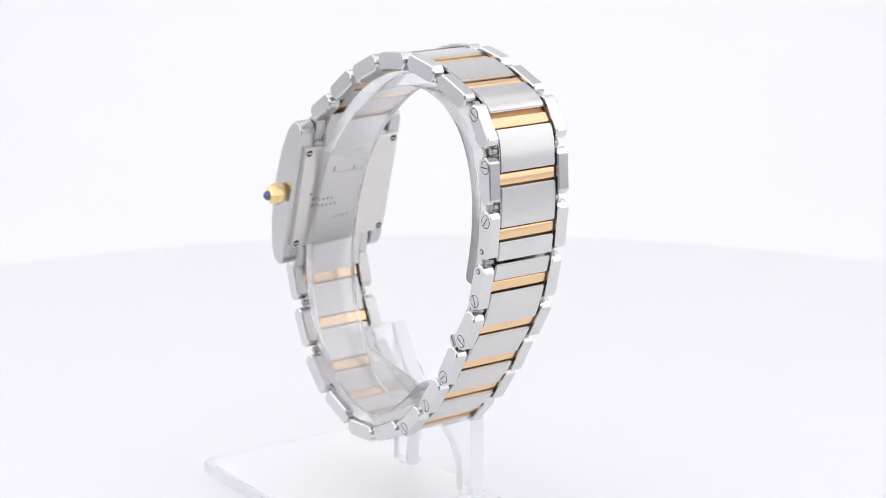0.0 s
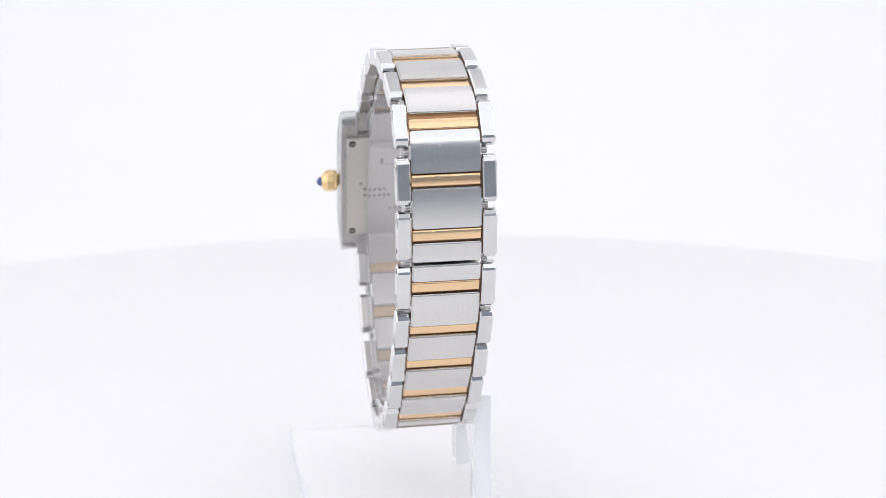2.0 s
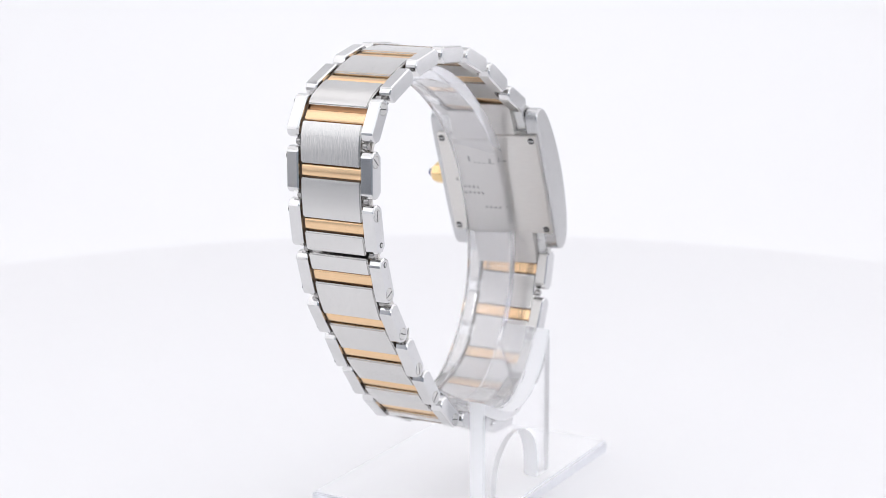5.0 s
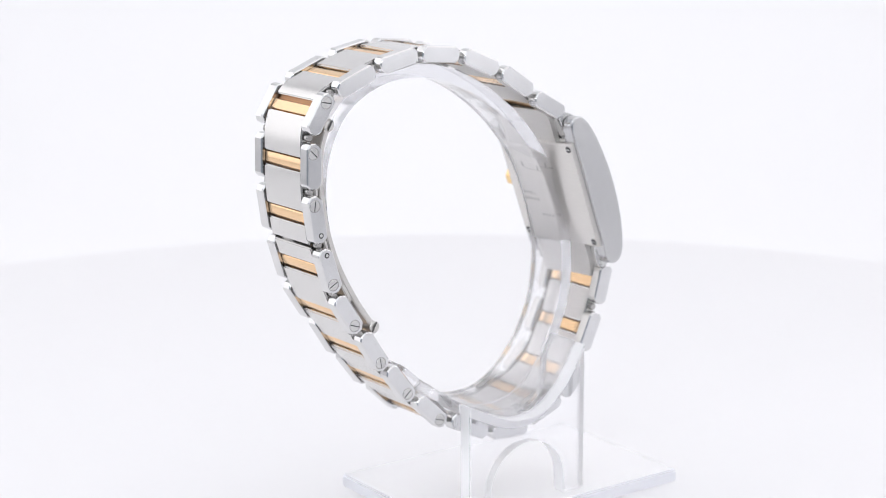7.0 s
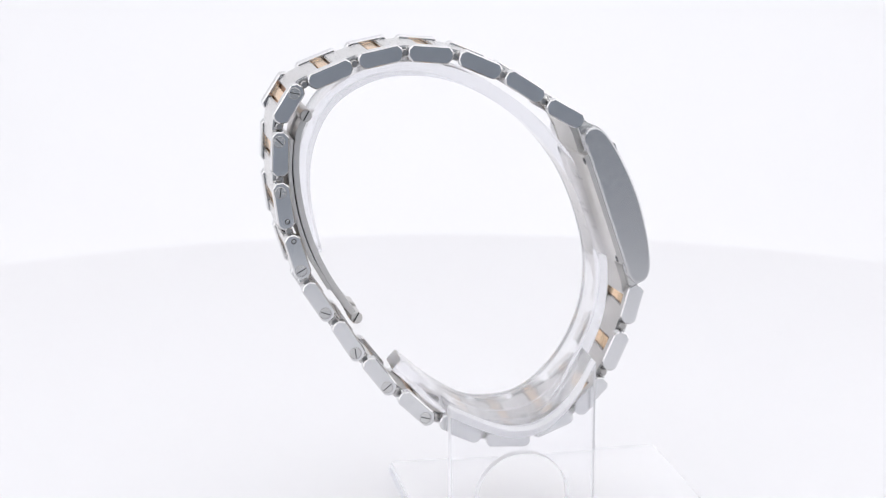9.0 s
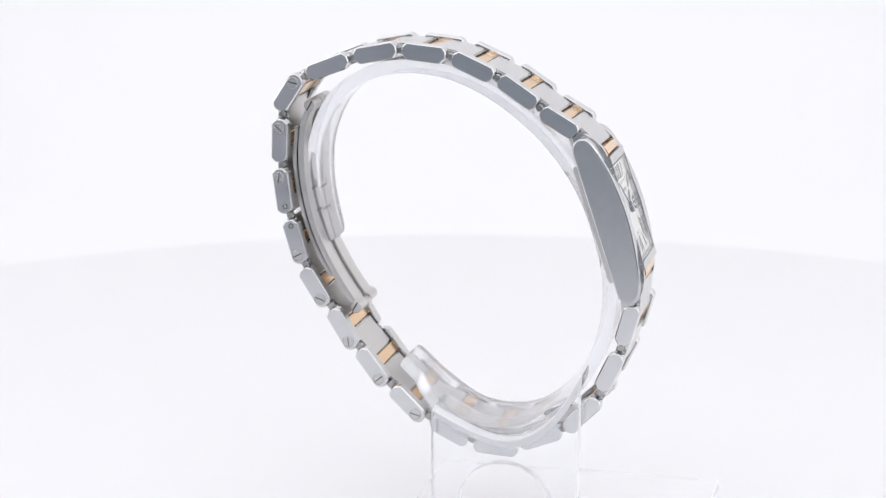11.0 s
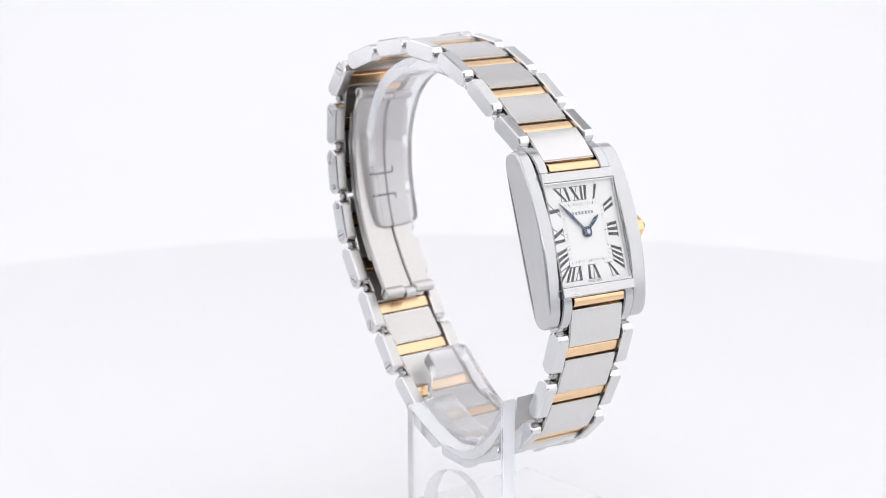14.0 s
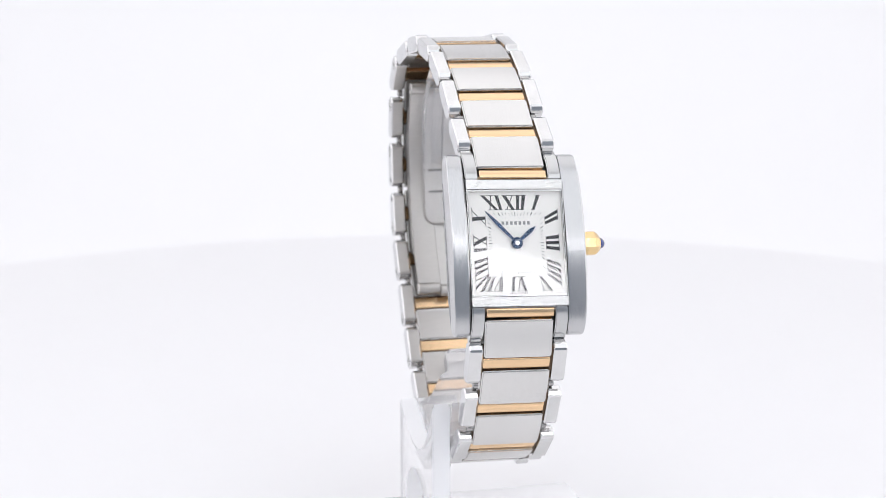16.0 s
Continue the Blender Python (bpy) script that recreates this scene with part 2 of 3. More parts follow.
def plate(p0, t0, p2, t2, parent, top=0.80, low=-0.85, name="centre_link"):
    """A curved steel plate from p0 to p2 that leaves along t0 and arrives along t2."""
    d = (p2 - p0).length
    q0, q1 = p0 + t0 * d * 0.30, p2 - t2 * d * 0.30
    line = []
    for i in range(9):
        u = i / 8
        p = p0 * (1 - u) ** 3 + q0 * 3 * u * (1 - u) ** 2 + q1 * 3 * u * u * (1 - u) + p2 * u ** 3
        dv = ((q0 - p0) * (1 - u) ** 2 + (q1 - q0) * 2 * u * (1 - u) + (p2 - q1) * u * u).normalized()
        line.append((p, Vector((dv[1], -dv[0]))))
    outer = [p + n * top for p, n in line]
    inner = [p + n * low for p, n in line]
    bm = bmesh.new()
    w = CORE
    rows = []
    for x in (-w, w):
        rows.append(([bm.verts.new(Vector((sideways(x, p[1]), p[0], p[1])) * MM) for p in outer],
                     [bm.verts.new(Vector((sideways(x, p[1]), p[0], p[1])) * MM) for p in inner]))
    (ao, ai), (bo, bi) = rows
    for i in range(8):
        bm.faces.new((ao[i], ao[i + 1], bo[i + 1], bo[i]))
        bm.faces.new((ai[i + 1], ai[i], bi[i], bi[i + 1])).material_index = 1
        bm.faces.new((ao[i + 1], ao[i], ai[i], ai[i + 1]))
        bm.faces.new((bo[i], bo[i + 1], bi[i + 1], bi[i]))
    bm.faces.new((ao[0], bo[0], bi[0], ai[0]))
    bm.faces.new((bo[8], ao[8], ai[8], bi[8]))
    bmesh.ops.recalc_face_normals(bm, faces=bm.faces)
    sharp = [e for e in bm.edges if e.calc_face_angle(0) > radians(40)]
    bmesh.ops.bevel(bm, geom=sharp, offset=0.20 * MM, segments=2, affect="EDGES", clamp_overlap=True)
    ob = shade(part(name, bm, brushed, parent), 30)
    ob.data.materials.append(inside)
    return ob


def screw(st, s, n, side, parent, r=0.82, turn=0.0):
    def place(u, v, w):
        p = st.at(s + u, n + v)
        return (sideways(side * (HALF - 0.14 + w), p[1]), p[0], p[1])
    ob = shade(part("screw", disc(r, 0.20, place, 20, 0.10), satin, parent), 30)
    c, sn = math.cos(turn), math.sin(turn)

    def place1(u, v, w):
        p = st.at(s + u, n + v)
        return (sideways(side * (HALF - 0.10 + w), p[1]), p[0], p[1])
    part("screw_recess", disc(r + (0.07 if side < 0 else 0.04), 0.106, place1, 20), dark_steel if side < 0 else engraved, ob)

    def place2(x, a, b):
        p = st.at(s + a * c - b * sn, n + a * sn + b * c)
        return (sideways(side * (HALF + 0.062 + x), p[1]), p[0], p[1])
    part("screw_slot", box(0, 0, 0, 0.012, 2 * r * 0.84, 0.15, place2), dark_steel, ob)
    return ob


def pin_end(st, s, n, side, parent):
    def place(u, v, w):
        p = st.at(s + u, n + v)
        return (sideways(side * (HALF - 0.1 + w), p[1]), p[0], p[1])
    ob = part("pin", disc(0.42, 0.12, place, 14), dark_steel, parent)

    def place2(u, v, w):
        p = st.at(s + u, n + v)
        return (sideways(side * (HALF + w), p[1]), p[0], p[1])
    shade(part("pin_tip", disc(0.26, 0.10, place2, 12, 0.04), polished, ob), 30)


# The case has its own frame: x across, a up along the dial, b out of the dial.
CASE_C = Vector((28.81, 51.70))
CASE_U = Vector((-0.3248, 0.9458)).normalized()
CASE_N = Vector((0.9458, 0.3248)).normalized()
CASE_SIZE = 1.045
CASE_TWIST = 0.001       # the case is turned a little in the dial's plane
CASE_YAW = 0.063         # and a little towards one side


def in_case(x, a, b):
    x, a, b = x * CASE_SIZE, a * CASE_SIZE, b * CASE_SIZE
    x, a = x - a * CASE_TWIST, a + x * CASE_TWIST
    p = CASE_C + CASE_U * a + CASE_N * (b + x * CASE_YAW)
    return (sideways(x - 0.075, p[1]), p[0], p[1])


def flip(x, a, b):
    """Dial coordinates: x to the viewer's right, who sees the dial."""
    return in_case(-x, a, b)


def case_outline():
    o = [(10.75, -4.92), (11.8, -4.55), (12.3, -3.88), (12.35, -3.05), (11.9, -2.2), (10.7, -1.47), (8.6, -0.88), (6.0, -0.4), (3.0, -0.05), (0, 0.08)]
    return [(-9.8, -4.92), (-8.0, -4.92), (-4.0, -4.92), (0, -4.92), (4.0, -4.92), (8.0, -4.92), (9.8, -4.92)] + o + [(-a, b) for a, b in o[-2::-1]]


def rounded(points, steps=5):
    """A closed smooth line through the points."""
    out, n = [], len(points)
    P = [Vector(p) for p in points]
    for i in range(n):
        a, b, c, d = P[i - 1], P[i], P[(i + 1) % n], P[(i + 2) % n]
        for k in range(steps):
            u = k / steps
            out.append(0.5 * ((2 * b) + (c - a) * u + (2 * a - 5 * b + 4 * c - d) * u * u + (3 * b - a - 3 * c + d) * u ** 3))
    return out


def soft_prism(outline, x0, x1, place, r):
    """Extrude a dense outline along x, its two rims rounded off by r."""
    bm = bmesh.new()
    n = len(outline)
    normals = []
    for i in range(n):
        q = (outline[(i + 1) % n] - outline[i - 1]).normalized()
        normals.append(Vector((-q[1], q[0])))
    mid = sum(outline, Vector((0, 0))) / n
    sign = 1 if sum((outline[i] - mid).dot(normals[i]) for i in range(n)) < 0 else -1
    turns = [0, 0.5, 1.0]
    rings = []
    stations = [(x0 + r * (1 - math.sin(u * math.pi / 2)), r * (1 - math.cos(u * math.pi / 2))) for u in turns[::-1]]
    stations += [(x1 - r * (1 - math.sin(u * math.pi / 2)), r * (1 - math.cos(u * math.pi / 2))) for u in turns]
    for x, inset in stations:
        ring = [outline[i] + normals[i] * sign * inset for i in range(n)]
        rings.append([bm.verts.new(Vector(place(x, p[0], p[1])) * MM) for p in ring])
    for a, b in zip(rings, rings[1:]):
        for i in range(n):
            j = (i + 1) % n
            bm.faces.new((a[i], a[j], b[j], b[i]))
    bm.faces.new(rings[0])
    bm.faces.new(rings[-1][::-1])
    return bm


def rect_frame(x_out, a_out, x_in, a_in, b0, b1, bevel=0.0):
    bm = bmesh.new()
    vs = []
    for b in (b0, b1):
        for xx, aa in ((x_out, a_out), (x_in, a_in)):
            vs.append([bm.verts.new(Vector(in_case(x, a, b)) * MM) for x, a in ((-xx, -aa), (xx, -aa), (xx, aa), (-xx, aa))])
    lo, li, to, ti = vs
    for i in range(4):
        j = (i + 1) % 4
        bm.faces.new((to[i], to[j], ti[j], ti[i]))
        bm.faces.new((lo[j], lo[i], li[i], li[j]))
        bm.faces.new((lo[i], lo[j], to[j], to[i]))
        bm.faces.new((li[j], li[i], ti[i], ti[j]))
    if bevel:
        bmesh.ops.bevel(bm, geom=bm.edges[:], offset=bevel * MM, segments=2, affect="EDGES", clamp_overlap=True)
    return bm


def stroke(bm, pts, b0, b1):
    """A flat raised polygon of dial print."""
    lo = [bm.verts.new(Vector(flip(x, a, b0)) * MM) for x, a in pts]
    hi = [bm.verts.new(Vector(flip(x, a, b1)) * MM) for x, a in pts]
    n = len(pts)
    bm.faces.new(hi)
    bm.faces.new(lo[::-1])
    for i in range(n):
        j = (i + 1) % n
        bm.faces.new((lo[i], lo[j], hi[j], hi[i]))


NUMERALS = [("XII", 0, 0.0), ("I", 0, 2.6), ("II", 1, 3.0), ("III", 1, 0.0), ("IIII", 1, -3.3), ("V", 2, 3.1), ("VI", 2, 0.0),
            ("VII", 2, -3.0), ("VIII", 3, -3.3), ("IX", 3, 0.0), ("X", 3, 3.0), ("XI", 0, -2.65)]


def numeral(bm, text, side, middle, b0, b1):
    inner, outer = (4.50, 6.50) if side in (0, 2) else (4.15, 6.05)
    wide = {"I": 0.64, "V": 1.30, "X": 1.45}
    total = sum(wide[c] for c in text)
    pos = -total / 2

    def put(p, q):
        """p along the side as the reader at the rim's top sees it, q from the track (0) to the rim (1)."""
        r = inner + (outer - inner) * q
        k = 1 + 0.30 * q
        if side == 0:
            return ((middle * 1.0 + p) * k, r)
        if side == 1:
            return (r, (middle - p) * k)
        if side == 2:
            return ((middle - p) * k, -r)
        return (-r, (middle + p) * k)

    def bar(p0, q0, p1, q1, w):
        stroke(bm, [put(p0 - w / 2, q0), put(p0 + w / 2, q0), put(p1 + w / 2, q1), put(p1 - w / 2, q1)], b0, b1)

    for c in text:
        m = pos + wide[c] / 2
        if c == "I":
            bar(m, 0.03, m, 0.97, 0.38)
        elif c == "V":
            bar(m - 0.38, 0.97, m + 0.02, 0.0, 0.40)
            bar(m + 0.40, 0.97, m + 0.06, 0.03, 0.12)
        else:
            bar(m - 0.45, 0.97, m + 0.42, 0.03, 0.42)
            bar(m + 0.45, 0.97, m - 0.46, 0.03, 0.12)
        if c == "I":
            bar(m - 0.24, 0.965, m + 0.24, 0.965, 0.001)
        pos += wide[c]
    # thin serif lines above and below
    for q in (0.0, 0.965):
        h = total / 2 - 0.02
        stroke(bm, [put(-h, q), put(h, q), put(h, q + 0.035), put(-h, q + 0.035)], b0, b1)


def build_case(watch):
    body = shade(part("case_body", prism([(-8.9, -4.9), (8.9, -4.9), (9.1, -4.6), (9.1, -1.7), (8.6, -1.25), (-8.6, -1.25), (-9.1, -1.7), (-9.1, -4.6)], -6.75, 6.75, in_case, 0.1), satin, watch), 25)
    for s in (1, -1):
        x0, x1 = (6.82, 9.12) if s > 0 else (-9.62, -6.82)
        def tapered(x, a, b, s=s):
            # towards its ends the flank's outer side draws in
            end = max(0.0, (abs(a) - 5.5) / 6.7) ** 2
            return in_case(x - s * 0.28 * end * (abs(x) - 6.82) / 2.6, a, b)
        shade(part("case_flank", soft_prism(rounded(case_outline()), x0, x1, tapered, 0.27), flank, watch, "brushed steel flank with a narrow bevelled edge"), 18)
    # lugs beside the end bars
    for s in (1, -1):
        for e in (1, -1):
            o = [(8.62, -4.2), (10.5, -4.6), (13.0, -4.75), (13.3, -4.1), (12.75, -2.9), (11.5, -1.65), (10.0, -0.85), (8.62, -0.55)]
            o = [(a * e, b) for a, b in o]
            x0, x1 = sorted((s * (CORE + 0.06), s * 6.72))
            shade(part("lug", prism(o, x0, x1, in_case, 0.16, 2), polished, watch), 25)
    shade(part("bezel", rect_frame(6.76, 8.55, 6.66, 7.28, -1.3, -0.16, 0.12), satin, watch, "polished steel square bezel"), 30)
    shade(part("inner_bezel", rect_frame(6.63, 7.24, 6.50, 7.0, -1.0, -0.24, 0.05), satin, watch), 30)
    part("gasket", rect_frame(6.67, 7.29, 6.62, 7.22, -1.0, -0.19), dark_steel, watch)
    bm = box(0, 0, -0.95, 13.5, 14.6, 0.3, in_case)
    dial = part("dial", bm, dial_white, watch, "cream white dial with black Roman numerals")
    for text, side, mid in NUMERALS:
        bm = bmesh.new()
        numeral(bm, text, side, mid, -0.795, -0.775)
        part("numeral", bm, ink, dial)
    for i in range(60):
        a = 2 * math.pi * i / 60
        dx, da = math.sin(a), math.cos(a)
        k = min(3.85 / max(abs(dx), 1e-6), 4.15 / max(abs(da), 1e-6))
        ln, w = (0.46, 0.10) if i % 5 == 0 else (0.42, 0.045)
        c0, c1 = (dx * k, da * k), (dx * (k - ln), da * (k - ln))
        px, pa = da * w / 2, -dx * w / 2
        bm = bmesh.new()
        stroke(bm, [(c0[0] - px, c0[1] - pa), (c0[0] + px, c0[1] + pa), (c1[0] + px, c1[1] + pa), (c1[0] - px, c1[1] - pa)], -0.795, -0.780)
        part("minute_mark", bm, ink, dial)
    # the maker's name stands as plain bars
    for i in range(7):
        bm = bmesh.new()
        x = -1.95 + i * 0.60
        stroke(bm, [(x, 2.5), (x + 0.36, 2.5), (x + 0.36, 2.95), (x, 2.95)], -0.795, -0.780)
        part("name_bar", bm, grey_ink, dial)
    # the two pointers
    def hand(name, tip, width, tail, level, wide_at):
        l = math.hypot(*tip)
        d = (tip[0] / l, tip[1] / l)
        nrm = (d[1], -d[0])
        pts = []
        for s, w in ((tail, width * 0.55), (l * wide_at, width), (l * 0.97, width * 0.25), (l, 0.02)):
            pts.append((s, w))
        loop = [(d[0] * s + nrm[0] * w / 2, d[1] * s + nrm[1] * w / 2) for s, w in pts] + [(d[0] * s - nrm[0] * w / 2, d[1] * s - nrm[1] * w / 2) for s, w in pts[::-1]]
        bm = bmesh.new()
        stroke(bm, loop, level, level + 0.07)
        return part(name, bm, blue_steel, watch)
    hand("hour_hand", (2.75, 2.25), 0.62, -0.2, -0.66, 0.72)
    hand("minute_hand", (-4.25, 4.35), 0.52, -0.2, -0.55, 0.62)
    cap = shade(part("hand_hub", disc(0.78, 0.42, lambda u, v, w: flip(u, v, -0.70 + w), 28, 0.08), blue_steel, watch, "round blued hub of the pointers"), 30)
    shade(part("centre_pin", disc(0.34, 0.12, lambda u, v, w: flip(u, v, -0.28 + w), 18, 0.05), polished, cap, "bright steel centre pin"), 30)
    glass = part("crystal", box(0, 0, -0.145, 13.3, 14.4, 0.16, in_case), crystal, watch, "clear flat watch glass")
    # small line of writing under the six
    cu = bpy.data.curves.new("line", "FONT")
    cu.body, cu.size, cu.align_x, cu.extrude = "SWISS  MADE", 0.44, "CENTER", 0.0
    tmp = new("line", cu)
    me = bpy.data.meshes.new_from_object(tmp.evaluated_get(bpy.context.evaluated_depsgraph_get()))
    bpy.data.objects.remove(tmp)
    for v in me.vertices:
        v.co = Vector(flip(v.co.x, v.co.y - 6.93, -0.785)) * MM
    me.name = "dial_writing"
    me.materials.clear()
    me.materials.append(ink)
    ob = new("dial_writing", me)
    ob.parent = dial
    # back cover with screws and faint engraving
    cover = shade(part("back_cover", prism([(-8.6, -5.55), (8.6, -5.55), (8.75, -5.4), (8.75, -4.8), (-8.75, -4.8), (-8.75, -5.4)], -8.5, 8.5, in_case, 0.12), case_back_steel, watch, "flat brushed steel case back"), 25)
    shade(part("back_tab", prism([(-14.3, -5.8), (-11.8, -5.25), (11.8, -5.25), (14.3, -5.8), (14.1, -4.9), (11.8, -4.5), (-11.8, -4.5), (-14.1, -4.9)], -5.0, 5.0, in_case, 0.12), case_back_steel, watch), 25)
    for sx in (1, -1):
        for sa in (1, -1):
            sc = shade(part("screw", disc(0.55, 0.12, lambda u, v, w, sx=sx, sa=sa: in_case(7.7 * sx + u, 7.9 * sa + v, -5.5 - w), 16, 0.04), dark_steel, cover), 30)
            part("screw_slot", box(7.7 * sx, 7.9 * sa, -5.635, 0.9, 0.2, 0.02, in_case), polished, sc)
    for sa in (10.2, -9.9):
        shade(part("hallmark", disc(0.75, 0.03, lambda u, v, w, sa=sa: in_case(u, sa + v, -5.21 - w), 20), engraved, cover), 30)
    for a, x0, x1, h in ((4.2, -3.4, 3.2, 0.22), (4.9, -3.4, -2.6, 1.1), (4.6, 0.2, 0.4, 1.0), (-0.4, -6.0, 2.6, 0.5), (-1.5, -6.0, 1.6, 0.5), (0.6, -6.6, -5.2, 0.5), (-4.0, -2.0, 1.2, 0.4)):
        n = max(1, int((x1 - x0) / 0.75))
        for i in range(n):
            xa = x0 + (x1 - x0) * i / n
            part("engraved_bar", box(xa + 0.25, a, -5.56, 0.42, h, 0.015, in_case), engraved, cover)
    # crown on the far side of the case
    cx = -9.58
    prof = [(0.0, 0.9), (0.25, 1.05), (0.3, 1.55), (0.9, 1.72), (1.9, 1.72), (2.3, 1.45), (2.75, 0.95)]
    bm = bmesh.new()
    seg = 8
    rings = []
    for w, r in prof:
        rings.append([bm.verts.new(Vector(in_case(cx - w, r * math.cos(2 * math.pi * (i + 0.5) / seg), -2.7 + r * math.sin(2 * math.pi * (i + 0.5) / seg))) * MM) for i in range(seg)])
    for a, b in zip(rings, rings[1:]):
        for i in range(seg):
            j = (i + 1) % seg
            bm.faces.new((a[i], a[j], b[j], b[i]))
    bm.faces.new(rings[0])
    bm.faces.new(rings[-1][::-1])
    bmesh.ops.bevel(bm, geom=bm.edges[:], offset=0.05 * MM, segments=1, affect="EDGES", clamp_overlap=True)
    crown = part("crown", bm, crown_gold, watch, "faceted yellow gold crown")
    bm = bmesh.new()
    bmesh.ops.create_uvsphere(bm, u_segments=20, v_segments=12, radius=0.80 * MM)
    c = Vector(in_case(cx - 2.75, 0, -2.7)) * MM
    bmesh.ops.translate(bm, verts=bm.verts, vec=c)
    shade(part("cabochon", bm, sapphire, crown, "round blue stone cabochon"), 60)


def build_clasp(watch, st):
    """Two hinged folding blades inside the back of the bracelet."""
    def path(pts, n=24):
        out = []
        P = [Vector(p) for p in pts]
        P = [P[0] * 2 - P[1]] + P + [P[-1] * 2 - P[-2]]
        for i in range(1, len(P) - 2):
            for k in range(n // (len(pts) - 1)):
                u = k / (n // (len(pts) - 1))
                a, b, c, d = P[i - 1], P[i], P[i + 1], P[i + 2]
                out.append(0.5 * ((2 * b) + (c - a) * u + (2 * a - 5 * b + 4 * c - d) * u * u + (3 * b - a - 3 * c + d) * u ** 3))
        out.append(P[-2])
        return out

    def blade(name, pts, x0, x1, th, mat):
        line = path(pts)
        bm = bmesh.new()
        rows = []
        for i, p in enumerate(line):
            q = line[min(i + 1, len(line) - 1)] - line[max(i - 1, 0)]
            q.normalize()
            n = Vector((q[1], -q[0])) * th / 2
            rows.append([bm.verts.new(Vector((sideways(x, v[1]), v[0], v[1])) * MM) for x, v in ((x0, p + n), (x1, p + n), (x1, p - n), (x0, p - n))])
        for a, b in zip(rows, rows[1:]):
            for i in range(4):
                j = (i + 1) % 4
                bm.faces.new((a[i], a[j], b[j], b[i]))
        bm.faces.new(rows[0])
        bm.faces.new(rows[-1][::-1])
        bmesh.ops.recalc_face_normals(bm, faces=bm.faces)
        sharp = [e for e in bm.edges if e.calc_face_angle(0) > radians(40)]
        bmesh.ops.bevel(bm, geom=sharp, offset=0.14 * MM, segments=2, affect="EDGES", clamp_overlap=True)
        return shade(part(name, bm, mat, watch), 30)

    inner = [(-18.9, -45.2), (-20.0, -48.2), (-20.3, -53.0), (-19.6, -58.5), (-17.9, -64.0), (-15.3, -69.0), (-12.6, -73.0)]
    pts = [yz(*p) for p in inner]
    blade("clasp_blade", pts, -4.6, -0.95, 0.9, inside)
    blade("clasp_blade", pts, 0.95, 4.6, 0.9, inside)
    blade("clasp_tongue", [yz(a - 0.35, b) for a, b in inner], -0.9, 0.9, 0.8, inside)
    outer = [yz(a - 0.85, b) for a, b in inner[1:-1]]
    blade("clasp_cover", outer, -4.7, 4.7, 0.6, inside)
    # each hinge has three knuckles on one pin; the lower ones end at different heights
    for p, r, drops in ((inner[0], 0.95, (0, 0, 0)), (inner[-1], 0.95, (0.0, 0.55, 0.15))):
        c = Vector(yz(*p))
        pin = shade(part("hinge_pin", disc(0.42, 9.5, lambda u, v, w, c=c: (sideways(w - 4.75, c[1]), c[0] + u, c[1] + v), 16, 0.1), polished, watch), 30)
        for (xa, xb), drop in zip(((-4.8, -1.15), (-0.95, 0.95), (1.15, 4.8)), drops):
            hinge = shade(part("hinge", disc(r, xb - xa, lambda u, v, w, c=c, xa=xa, drop=drop: (sideways(w + xa, c[1]), c[0] + u + drop * 0.4, c[1] + v - drop), 24, 0.16), inside, watch), 30)
        for s in (1, -1):
            part("screw_slot", box(s * 4.93, 0, 0, 0.02, 1.7, 0.22, lambda x, a, b, c=c: (sideways(x, c[1]), c[0] + a * 0.5 + b * 0.8, c[1] + a * 0.86 - b * 0.5)), dark_steel, hinge)
    # slotted catch across the middle
    c = Vector(yz(-19.0, -58.9))
    for dz in (1.9, -1.6):
        along = lambda x, a, b, c=c: (sideways(x, c[1]), c[0] + a - 0.03 - b * 0.21, c[1] + b)
        bm = box(-0.3, 0, dz, 3.6, 0.12, 0.35, along)
        box(-2.25, 0, dz + (0.45 if dz > 0 else -0.45), 0.3, 0.12, 1.2, along, bm=bm)
        part("catch_slot", bm, slot_steel, watch)


